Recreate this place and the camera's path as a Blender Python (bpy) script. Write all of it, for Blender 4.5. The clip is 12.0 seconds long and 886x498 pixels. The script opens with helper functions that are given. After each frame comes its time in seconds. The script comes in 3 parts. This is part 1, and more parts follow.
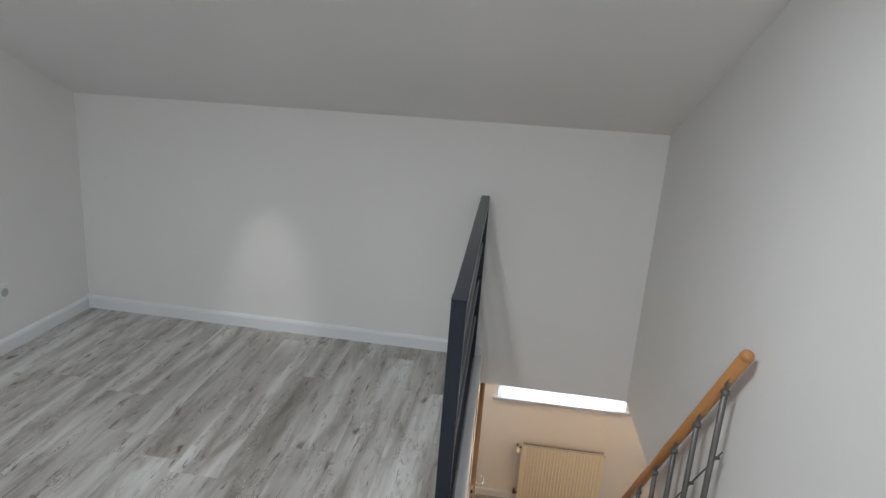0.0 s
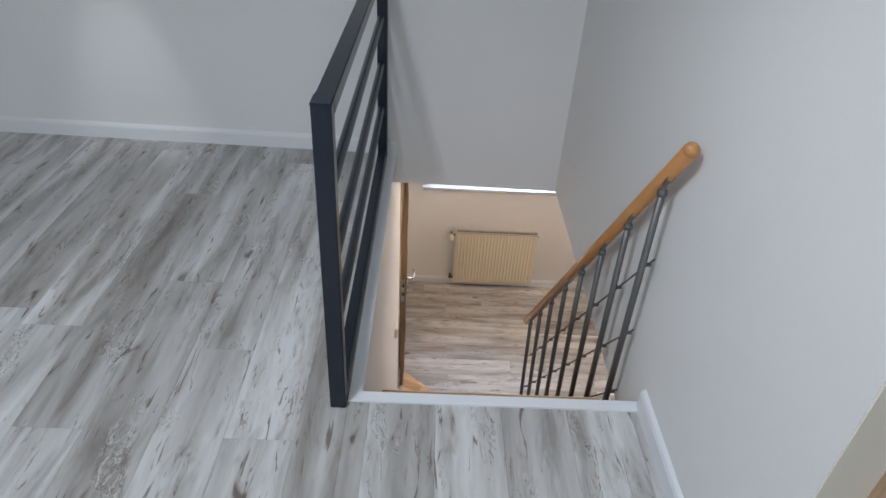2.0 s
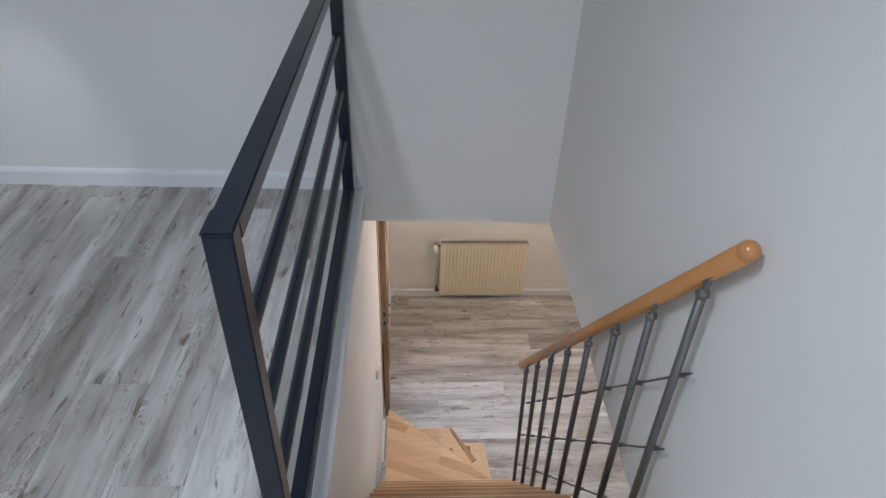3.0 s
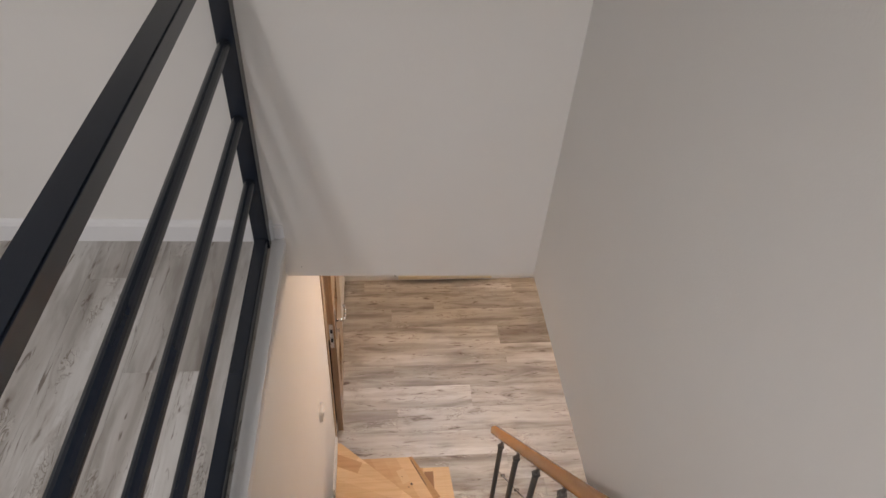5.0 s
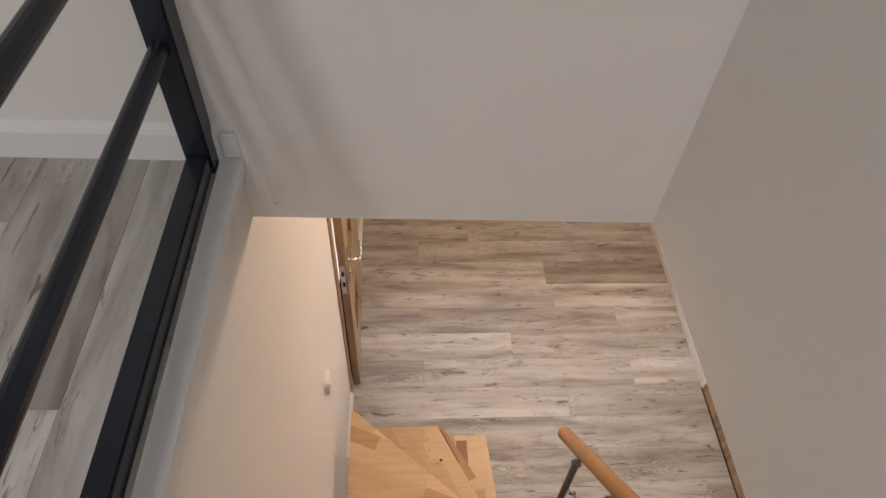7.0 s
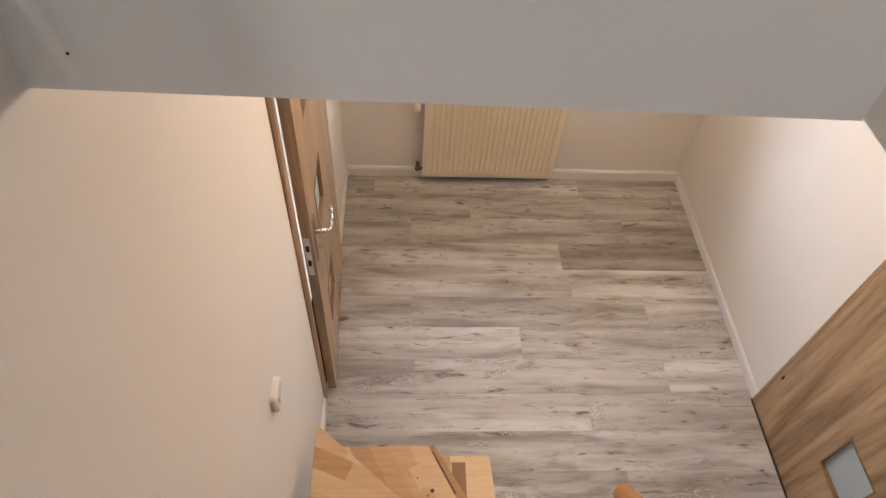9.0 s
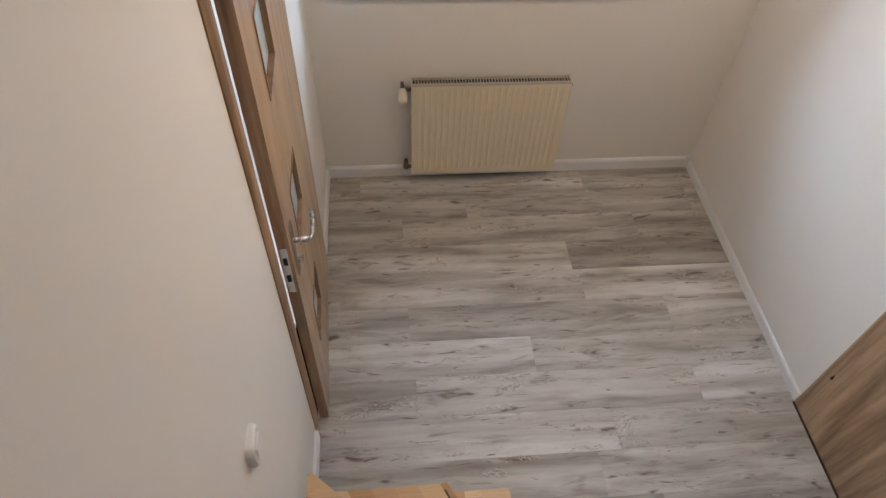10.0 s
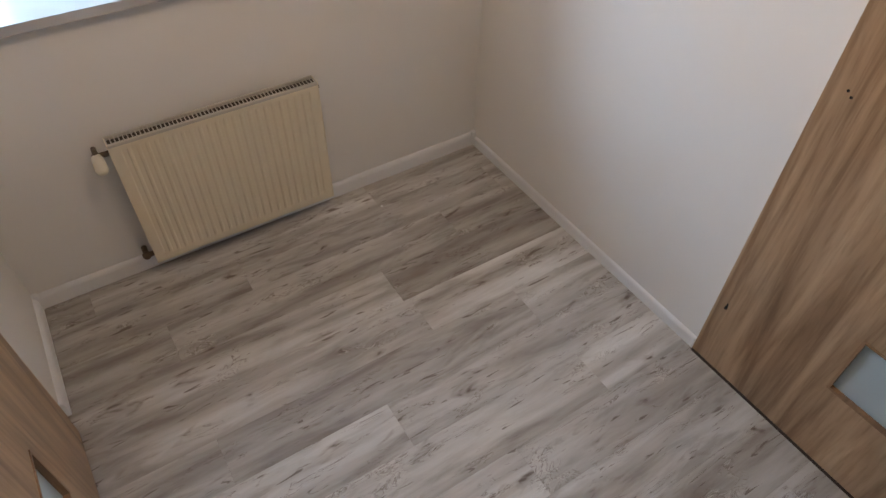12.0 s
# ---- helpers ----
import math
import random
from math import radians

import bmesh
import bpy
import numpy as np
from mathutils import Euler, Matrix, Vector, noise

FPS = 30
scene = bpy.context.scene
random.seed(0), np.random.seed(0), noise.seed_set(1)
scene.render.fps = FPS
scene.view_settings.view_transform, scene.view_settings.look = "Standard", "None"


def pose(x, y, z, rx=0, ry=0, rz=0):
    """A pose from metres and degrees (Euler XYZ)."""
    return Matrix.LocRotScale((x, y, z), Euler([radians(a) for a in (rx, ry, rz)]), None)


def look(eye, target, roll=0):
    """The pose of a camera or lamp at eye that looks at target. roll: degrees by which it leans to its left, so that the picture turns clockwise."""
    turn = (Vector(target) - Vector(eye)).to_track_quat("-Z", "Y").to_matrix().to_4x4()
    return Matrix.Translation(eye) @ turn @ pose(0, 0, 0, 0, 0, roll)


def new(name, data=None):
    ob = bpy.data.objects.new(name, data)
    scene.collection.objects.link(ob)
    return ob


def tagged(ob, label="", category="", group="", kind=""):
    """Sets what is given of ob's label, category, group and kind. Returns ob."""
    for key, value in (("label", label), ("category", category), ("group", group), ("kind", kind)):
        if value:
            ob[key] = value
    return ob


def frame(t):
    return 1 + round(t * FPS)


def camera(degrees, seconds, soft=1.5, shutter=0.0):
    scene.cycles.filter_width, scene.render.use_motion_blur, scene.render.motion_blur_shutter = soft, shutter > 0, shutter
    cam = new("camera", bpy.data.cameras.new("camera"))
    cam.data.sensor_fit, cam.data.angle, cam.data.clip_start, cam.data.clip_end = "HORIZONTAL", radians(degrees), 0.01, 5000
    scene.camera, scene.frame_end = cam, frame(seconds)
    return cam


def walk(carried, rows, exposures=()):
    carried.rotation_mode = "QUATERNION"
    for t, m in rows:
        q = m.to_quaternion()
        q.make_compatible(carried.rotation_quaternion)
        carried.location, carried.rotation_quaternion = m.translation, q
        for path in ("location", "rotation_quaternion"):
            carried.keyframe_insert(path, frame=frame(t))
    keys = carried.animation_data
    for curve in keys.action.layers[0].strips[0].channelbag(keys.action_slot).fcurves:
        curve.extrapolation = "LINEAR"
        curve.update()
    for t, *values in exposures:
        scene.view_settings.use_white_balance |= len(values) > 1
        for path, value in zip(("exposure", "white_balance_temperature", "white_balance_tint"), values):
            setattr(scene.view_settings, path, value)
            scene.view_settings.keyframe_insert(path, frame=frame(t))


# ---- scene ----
cam = camera(69.1, 12.0)
PATH = [
    (0, (0.062, -0.018, 1.511), (-0.109, 1.901, 0.975), 4.5),
    (0.5, (0.062, 0.013, 1.48), (-0.032, 1.864, 0.73), 3.5),
    (1, (0.078, 0.033, 1.443), (0.059, 1.787, 0.483), 2.6),
    (1.5, (0.122, 0.162, 1.418), (0.169, 1.835, 0.323), 2.7),
    (2, (0.193, 0.412, 1.412), (0.25, 2.06, 0.279), 3.6),
    (2.5, (0.216, 0.665, 1.41), (0.285, 2.299, 0.259), 4.8),
    (3, (0.237, 0.923, 1.412), (0.331, 2.534, 0.231), 2.1),
    (3.5, (0.287, 1.115, 1.424), (0.452, 2.708, 0.227), 1.1),
    (3.7, (0.302, 1.198, 1.428), (0.494, 2.788, 0.23), 1.0),
    (5.5, (0.325, 1.964, 1.252), (0.478, 3.365, -0.167), 7.2),
    (6, (0.343, 2.143, 1.087), (0.413, 3.509, -0.371), 9.2),
    (6.5, (0.364, 2.289, 0.950), (0.449, 3.608, -0.557), 7.4),
    (7, (0.325, 2.384, 0.811), (0.445, 3.66, -0.724), 3.9),
    (8.8, (0.343, 2.758, 0.278), (0.486, 3.992, -1.289), 5.4),
    (9, (0.378, 2.765, 0.239), (0.501, 4.018, -1.315), 5.0),
    (9.5, (0.39, 2.874, 0.091), (0.503, 4.141, -1.452), 5.0),
    (10, (0.352, 2.985, -0.035), (0.515, 4.247, -1.578), 3.3),
    (10.5, (0.385, 3.112, -0.195), (0.597, 4.385, -1.723), 4.5),
    (11, (0.415, 3.235, -0.332), (0.803, 4.498, -1.833), 2.8),
    (11.5, (0.424, 3.329, -0.422), (0.994, 4.549, -1.9), 0.9),
    (12, (0.489, 3.442, -0.55), (1.249, 4.596, -1.996), 1.3),
]
WHITE = [(0.0, -0.02, 7100, 13), (0.5, 0.02, 6950, 12), (1.5, 0.04, 6380, 12), (2.5, 0.06, 6650, 14), (3.1, 0.0, 6350, 13), (3.5, 0.03, 7900, 22), (5.5, 0.08, 8000, 21), (7.0, 0.05, 8150, 21),
         (8.8, 0.06, 7900, 20), (9.5, -0.14, 7000, 14), (10.5, -0.56, 6500, 12), (11.5, -0.62, 6500, 13), (12.0, -0.61, 6500, 14)]
walk(cam, [(t, look(eye, target, roll)) for t, eye, target, roll in PATH], WHITE)

# ---- light and sky ----
world = bpy.data.worlds.new("sky")
scene.world = world
world.use_nodes = True
wn = world.node_tree.nodes
sky = wn.new("ShaderNodeTexSky")
sky.sky_type, sky.sun_disc = "NISHITA", False
sky.sun_elevation, sky.sun_rotation = radians(48), radians(200)
world.node_tree.links.new(sky.outputs[0], wn["Background"].inputs[0])
wn["Background"].inputs[1].default_value = 0.12


def lamp(name, kind, place, target, power, colour, size=0.1, size_y=None, cone=None, blend=1.0):
    data = bpy.data.lights.new(name, kind)
    data.energy, data.color = power, colour
    if kind == "AREA":
        data.shape, data.size, data.size_y = "RECTANGLE", size, size_y or size
    else:
        data.shadow_soft_size = size
    if kind == "SPOT":
        data.spot_size, data.spot_blend = radians(cone), blend
    ob = new(name, data)
    ob.matrix_world = look(place, target)
    return ob


SLOPE, EAVE = 0.424, 1.287           # fall of the roof towards the low wall, and its height there


def roof_z(y, x=0.84):
    return EAVE + SLOPE * (3.26 - y) + 0.005 * (x - 0.84)


lamp("roof_window_light", "AREA", (-0.42, 0.85, roof_z(0.85) + 0.14), (-0.42, 0.85 + SLOPE, roof_z(0.85) - 0.86), 30, (0.80, 0.91, 1.0), 0.14, 0.5)
# Added fill from behind, out of view, to light the low wall from the front.
lamp("rear_fill_light", "AREA", (0.1, -2.45, 1.5), (0.0, 0, 1.25), 27, (0.78, 0.90, 1.0), 1.2, 1.1)
lamp("hall_window_light", "AREA", (0.08, 6.75, -0.55), (1.15, 4.9, -1.6), 72, (0.56, 0.77, 1.0), 0.75, 1.1)
lamp("hall_window_side_light", "AREA", (1.30, 6.75, -0.6), (0.0, 4.7, -1.6), 36, (0.56, 0.77, 1.0), 0.6, 1.1)
lamp("next_room_light", "AREA", (-1.45, 4.5, -1.2), (0, 4.5, -1.4), 36, (0.80, 0.90, 1.0), 1.0, 1.0)
lamp("hall_lamp_light", "POINT", (1.15, 4.42, -0.34), (0, 0, 0), 26, (1.0, 0.73, 0.465), 0.12)
# No fixture here: an added, unseen lamp for the bright arch on the low wall.
lamp("low_wall_patch_light", "SPOT", (-1.2, 2.72, roof_z(2.72, -1.2) - 0.03), (-1.2, 3.31, 0.14), 13, (0.90, 0.97, 1.0), 0.008, cone=30, blend=1.0)


# ---- materials ----
def mat(name, rough=0.5, metal=0.0, spec=0.5):
    m = bpy.data.materials.new(name)
    m.use_nodes = True
    b = m.node_tree.nodes["Principled BSDF"]
    b.inputs["Roughness"].default_value, b.inputs["Metallic"].default_value = rough, metal
    b.inputs["Specular IOR Level"].default_value = spec
    return m, m.node_tree.nodes, m.node_tree.links, b


def ramp(nodes, stops, mode="LINEAR"):
    r = nodes.new("ShaderNodeValToRGB")
    r.color_ramp.interpolation = mode
    e = r.color_ramp.elements
    for n, (at, c) in enumerate(stops):
        q = e[n] if n < 2 else e.new(at)
        q.position, q.color = at, (*c, 1)
    return r


def noise_node(nodes, links, vector, scale, detail=4, rough=0.55, distort=0.0):
    n = nodes.new("ShaderNodeTexNoise")
    n.inputs["Scale"].default_value, n.inputs["Detail"].default_value = scale, detail
    n.inputs["Roughness"].default_value, n.inputs["Distortion"].default_value = rough, distort
    links.new(vector, n.inputs["Vector"])
    return n


def mapped(nodes, links, vector, scale, rot=(0, 0, 0)):
    m = nodes.new("ShaderNodeMapping")
    m.inputs["Scale"].default_value, m.inputs["Rotation"].default_value = scale, rot
    links.new(vector, m.inputs["Vector"])
    return m.outputs[0]


def mixed(nodes, links, fac, a, b, mode="MIX"):
    m = nodes.new("ShaderNodeMix")
    m.data_type, m.blend_type = "RGBA", mode
    for socket, v in ((m.inputs[0], fac), (m.inputs[6], a), (m.inputs[7], b)):
        if isinstance(v, bpy.types.NodeSocket):
            links.new(v, socket)
        else:
            socket.default_value = v if isinstance(v, (int, float)) else (*v, 1)
    return m.outputs[2]


def bumped(nodes, links, b, height, strength, dist=0.002):
    n = nodes.new("ShaderNodeBump")
    n.inputs["Strength"].default_value, n.inputs["Distance"].default_value = strength, dist
    links.new(height, n.inputs["Height"])
    links.new(n.outputs[0], b.inputs["Normal"])


def coords(nodes, links, shift=True):
    """Object coordinates, moved by each object's own random number."""
    c = nodes.new("ShaderNodeTexCoord").outputs["Object"]
    if not shift:
        return c, None
    info = nodes.new("ShaderNodeObjectInfo")
    k = nodes.new("ShaderNodeMath")
    k.operation = "MULTIPLY"
    k.inputs[1].default_value = 57.3
    links.new(info.outputs["Random"], k.inputs[0])
    add = nodes.new("ShaderNodeVectorMath")
    links.new(c, add.inputs[0])
    links.new(k.outputs[0], add.inputs[1])
    return add.outputs[0], info.outputs["Random"]


def paint(name, colour, rough=0.75, grain=0.25):
    m, n, l, b = mat(name, rough, spec=0.3)
    c = n.new("ShaderNodeTexCoord").outputs["Object"]
    big = noise_node(n, l, c, 1.3, 3)
    tone = ramp(n, [(0.3, tuple(v * 0.965 for v in colour)), (0.7, colour)])
    l.new(big.outputs[0], tone.inputs[0])
    l.new(tone.outputs[0], b.inputs["Base Color"])
    fine = noise_node(n, l, c, 220, 3, 0.6)
    bumped(n, l, b, fine.outputs[0], grain, 0.0012)
    return m


WALL = paint("wall_paint", (0.80, 0.79, 0.775))
CEIL = paint("ceiling_paint", (0.80, 0.79, 0.785))
TRIM = paint("skirting_white", (0.80, 0.81, 0.83), 0.35, 0.05)


def laminate(name, shade, warm):
    """Whitewashed oak print; shade and warm set the tone of a board's print."""
    m, n, l, b = mat(name, 0.42, spec=0.4)
    c, rnd = coords(n, l)
    bend = noise_node(n, l, mapped(n, l, c, (3, 9, 1)), 1.0, 2)
    warp = n.new("ShaderNodeVectorMath")
    warp.operation = "MULTIPLY_ADD"
    l.new(bend.outputs["Color"], warp.inputs[0])
    warp.inputs[1].default_value = (0.05, 0.028, 0)
    l.new(c, warp.inputs[2])
    c = warp.outputs[0]
    band = noise_node(n, l, mapped(n, l, c, (0.55, 8.5, 1)), 1.25, 3, 0.5, 0.2)
    base = ramp(n, [(0.30, (0.315, 0.295, 0.277)), (0.44, (0.415, 0.398, 0.382)), (0.54, (0.490, 0.482, 0.470)), (0.68, (0.575, 0.572, 0.566))])
    l.new(band.outputs[0], base.inputs[0])
    tint = ramp(n, [(0.0, (0.93 * shade * warm, 0.93 * shade, 0.93 * shade / warm)), (1.0, (1.05 * shade * warm, 1.05 * shade, 1.05 * shade / warm))])
    l.new(rnd, tint.inputs[0])
    col = mixed(n, l, 1.0, base.outputs[0], tint.outputs[0], "MULTIPLY")
    mottle = noise_node(n, l, mapped(n, l, c, (1.5, 8, 1)), 1.6, 5, 0.55, 0.5)
    mr = ramp(n, [(0.36, (0.62, 0.595, 0.57)), (0.48, (0.93, 0.925, 0.915)), (0.60, (1.06, 1.06, 1.06))])
    l.new(mottle.outputs[0], mr.inputs[0])
    col = mixed(n, l, 0.85, col, mr.outputs[0], "MULTIPLY")
    grain = noise_node(n, l, mapped(n, l, c, (3.6, 32, 1)), 1.6, 8, 0.68, 0.35)
    fine = ramp(n, [(0.36, (0.80, 0.78, 0.76)), (0.56, (1, 1, 1))])
    l.new(grain.outputs[0], fine.inputs[0])
    col = mixed(n, l, 0.5, col, fine.outputs[0], "MULTIPLY")

    def fissure(scale, size, peak, width, mask_scale, lo, hi, tone):
        """Broken thin lines where a stretched noise passes one level, inside patches."""
        q = noise_node(n, l, mapped(n, l, c, scale), size, 4, 0.6, 0.9)
        r = ramp(n, [(peak - width, (0, 0, 0)), (peak, (1, 1, 1)), (peak + width, (0, 0, 0))])
        l.new(q.outputs[0], r.inputs[0])
        k = noise_node(n, l, mapped(n, l, c, mask_scale), 1.9, 3, 0.55)
        w = ramp(n, [(lo, (0, 0, 0)), (hi, (1, 1, 1))])
        l.new(k.outputs[0], w.inputs[0])
        return mixed(n, l, mixed(n, l, 1.0, r.outputs[0], w.outputs[0], "MULTIPLY"), col, tone)

    def marks(scale, size, lo, hi, strength, tone, distort):
        """Separate dark dashes with soft ends, where a stretched noise peaks."""
        q = noise_node(n, l, mapped(n, l, c, scale), size, 3, 0.5, distort)
        r = ramp(n, [(lo, (0, 0, 0)), (hi, (strength,) * 3)])
        l.new(q.outputs[0], r.inputs[0])
        return mixed(n, l, r.outputs[0], col, tone)

    col = fissure((4, 20, 1), 1.4, 0.50, 0.018, (2.2, 9, 1), 0.56, 0.64, (0.18, 0.14, 0.12))
    # soft stain round the knots, the knots, and short dark cracks
    col = marks((3.6, 12, 1), 1.7, 0.59, 0.74, 0.70, (0.25, 0.205, 0.175), 0.5)
    col = marks((3.6, 12, 1), 1.7, 0.685, 0.74, 0.8, (0.115, 0.085, 0.07), 0.5)
    col = marks((5.0, 40, 2), 1.3, 0.655, 0.70, 0.8, (0.14, 0.105, 0.085), 0.8)
    # long thin fissures that run with the board
    col = fissure((0.9, 15, 1), 1.3, 0.50, 0.007, (1.5, 7, 5), 0.55, 0.61, (0.15, 0.11, 0.09))
    # rosettes of curved cracks round knots, pale between them
    spot = noise_node(n, l, mapped(n, l, c, (2.0, 6, 9)), 1.7, 2, 0.5)
    sp = ramp(n, [(0.61, (0, 0, 0)), (0.67, (0.9, 0.9, 0.9))])
    l.new(spot.outputs[0], sp.inputs[0])
    swirl = noise_node(n, l, mapped(n, l, c, (8, 17, 1)), 1.5, 3, 0.6, 2.2)
    for lo, tone in ((0.49, (0.17, 0.13, 0.105)), (0.57, (0.62, 0.60, 0.57))):
        sr = ramp(n, [(lo - 0.035, (0, 0, 0)), (lo, (0.9, 0.9, 0.9)), (lo + 0.035, (0, 0, 0))])
        l.new(swirl.outputs[0], sr.inputs[0])
        col = mixed(n, l, mixed(n, l, 1.0, sr.outputs[0], sp.outputs[0], "MULTIPLY"), col, tone)
    l.new(col, b.inputs["Base Color"])
    bumped(n, l, b, grain.outputs[0], 0.2, 0.0008)
    return m


def oak(name, dark, light, axis="Z", rough=0.45, scale=1.0):
    m, n, l, b = mat(name, rough, spec=0.4)
    c, rnd = coords(n, l)
    s = {"X": (0.55, 7, 7), "Y": (7, 0.55, 7), "Z": (7, 7, 0.55)}[axis]
    g = noise_node(n, l, mapped(n, l, c, tuple(v * scale for v in s)), 1.7, 5, 0.55, 1.3)
    r = ramp(n, [(0.32, dark), (0.47, tuple(0.45 * p + 0.55 * q for p, q in zip(dark, light))), (0.68, light)])
    l.new(g.outputs[0], r.inputs[0])
    f = noise_node(n, l, mapped(n, l, c, tuple(v * scale * 9 for v in s)), 1.4, 4, 0.65)
    fr = ramp(n, [(0.34, (0.70, 0.65, 0.58)), (0.52, (1, 1, 1))])
    l.new(f.outputs[0], fr.inputs[0])
    col = mixed(n, l, 0.7, r.outputs[0], fr.outputs[0], "MULTIPLY")
    k = noise_node(n, l, mapped(n, l, c, tuple(v * scale * 0.8 for v in s)), 1.1, 2, 0.5, 2.0)
    kr = ramp(n, [(0.60, (1, 1, 1)), (0.72, (0.55, 0.47, 0.40))])
    l.new(k.outputs[0], kr.inputs[0])
    col = mixed(n, l, 1.0, col, kr.outputs[0], "MULTIPLY")
    l.new(col, b.inputs["Base Color"])
    b.inputs["Coat Weight"].default_value, b.inputs["Coat Roughness"].default_value = 0.35, 0.30
    bumped(n, l, b, f.outputs[0], 0.2, 0.0006)
    return m


def beech(name, dark, light, rough=0.32):
    """Finger-jointed staves, each its own tone by island."""
    m, n, l, b = mat(name, rough, spec=0.45)
    c, rnd = coords(n, l)
    geo = n.new("ShaderNodeNewGeometry")
    tone = ramp(n, [(0.0, dark), (0.45, tuple(0.35 * p + 0.65 * q for p, q in zip(dark, light))), (1.0, light)])
    l.new(geo.outputs["Random Per Island"], tone.inputs[0])
    g = noise_node(n, l, mapped(n, l, c, (4, 60, 20)), 1.2, 5, 0.6, 0.8)
    fr = ramp(n, [(0.3, (0.84, 0.78, 0.70)), (0.6, (1, 1, 1))])
    l.new(g.outputs[0], fr.inputs[0])
    l.new(mixed(n, l, 0.8, tone.outputs[0], fr.outputs[0], "MULTIPLY"), b.inputs["Base Color"])
    bumped(n, l, b, g.outputs[0], 0.08, 0.0005)
    return m


def plain(name, colour, rough=0.4, metal=0.0, vary=0.06):
    m, n, l, b = mat(name, rough, metal)
    c = n.new("ShaderNodeTexCoord").outputs["Object"]
    g = noise_node(n, l, c, 9, 4)
    r = ramp(n, [(0.3, tuple(v * (1 - vary) for v in colour)), (0.7, colour)])
    l.new(g.outputs[0], r.inputs[0])
    l.new(r.outputs[0], b.inputs["Base Color"])
    return m


PALE, MEDIUM, BROWN = laminate("laminate_pale", 1.26, 0.997), laminate("laminate_medium", 1.16, 1.0), laminate("laminate_brown", 0.98, 1.015)
OAK_V = oak("oak_upright", (0.195, 0.108, 0.053), (0.56, 0.385, 0.24), "Z", 0.34, 0.72)
OAK_DARK = oak("oak_edge", (0.20, 0.11, 0.055), (0.33, 0.20, 0.11), "Z")
BEECH = beech("beech_staves", (0.50, 0.29, 0.15), (0.73, 0.52, 0.32))
# lighter beech tone for the painted highlight on the tread noses
NOSE_GLINT = plain("beech_glint", (0.72, 0.53, 0.34), 0.35)
BEECH_DARK = beech("beech_shaded_staves", (0.33, 0.17, 0.07), (0.45, 0.26, 0.12))
RAIL_WOOD = plain("handrail_varnish", (0.50, 0.225, 0.080), 0.24, 0, 0.12)
GRAPHITE = plain("graphite_paint", (0.009, 0.0145, 0.026), 0.27)
STEEL = plain("grey_steel", (0.135, 0.13, 0.125), 0.40, 0.4)
CHROME = plain("chrome", (0.62, 0.62, 0.63), 0.2, 1.0)
BLACK = plain("black_hole", (0.01, 0.01, 0.01), 0.8)
CREAM = plain("radiator_enamel", (0.80, 0.725, 0.57), 0.38, 0, 0.03)
GRILLE = plain("radiator_grille", (0.55, 0.52, 0.46), 0.4)
BRASS = plain("aged_brass", (0.17, 0.13, 0.095), 0.45, 0.6)
PLASTIC = plain("white_plastic", (0.80, 0.80, 0.80), 0.35)
SCRAPED = plain("old_pvc", (0.82, 0.84, 0.87), 0.3)
# dark brown for the floor base, and for shade in door gap and radiator
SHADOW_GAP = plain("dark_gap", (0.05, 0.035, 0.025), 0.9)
PVC = plain("window_pvc", (0.62, 0.64, 0.66), 0.25)
FROST, fn, fl, fb = mat("frosted_glass", 0.35)
fb.inputs["Base Color"].default_value = (0.62, 0.74, 0.80, 1)
fb.inputs["Transmission Weight"].default_value = 0.35
GLASS, gn, gl, gb = mat("clear_glass", 0.02)
gb.inputs["Base Color"].default_value = (0.95, 0.98, 0.98, 1)
gb.inputs["Transmission Weight"].default_value = 1.0
LAMP_GLASS, ln, ll, lb = mat("opal_glass", 0.4)
lb.inputs["Base Color"].default_value = (0.85, 0.8, 0.7, 1)
lb.inputs["Emission Color"].default_value = (1.0, 0.72, 0.45, 1)
lb.inputs["Emission Strength"].default_value = 3.0


# ---- mesh helpers ----
def box(bm, lo, hi, turn=None):
    m = Matrix.Translation([(p + q) / 2 for p, q in zip(lo, hi)]) @ Matrix.Diagonal([abs(q - p) for p, q in zip(lo, hi)] + [1])
    return bmesh.ops.create_cube(bm, size=1, matrix=(turn or Matrix()) @ m)["verts"]


def rod(bm, a, b, r, sides=12, r2=None):
    a, b = Vector(a), Vector(b)
    d = b - a
    m = Matrix.Translation((a + b) / 2) @ d.to_track_quat("Z", "Y").to_matrix().to_4x4()
    return bmesh.ops.create_cone(bm, cap_ends=True, segments=sides, radius1=r, radius2=r if r2 is None else r2, depth=d.length, matrix=m)["verts"]


def ball(bm, c, r, seg=14, scale=(1, 1, 1)):
    return bmesh.ops.create_uvsphere(bm, u_segments=seg, v_segments=seg // 2 + 1, radius=r, matrix=Matrix.Translation(c) @ Matrix.Diagonal((*scale, 1)))["verts"]


def prism(bm, outline, z0, z1):
    """A flat slab with the given plan outline."""
    low = [bm.verts.new((x, y, z0)) for x, y in outline]
    top = [bm.verts.new((x, y, z1)) for x, y in outline]
    bm.faces.new(top)
    bm.faces.new(low[::-1])
    k = len(outline)
    for i in range(k):
        bm.faces.new((low[i], low[(i + 1) % k], top[(i + 1) % k], top[i]))


def bevel(bm, width, seg=2, angle=40):
    edges = [e for e in bm.edges if len(e.link_faces) == 2 and e.calc_face_angle(0) > radians(angle)]
    bmesh.ops.bevel(bm, geom=edges, offset=width, segments=seg, affect="EDGES", clamp_overlap=True)


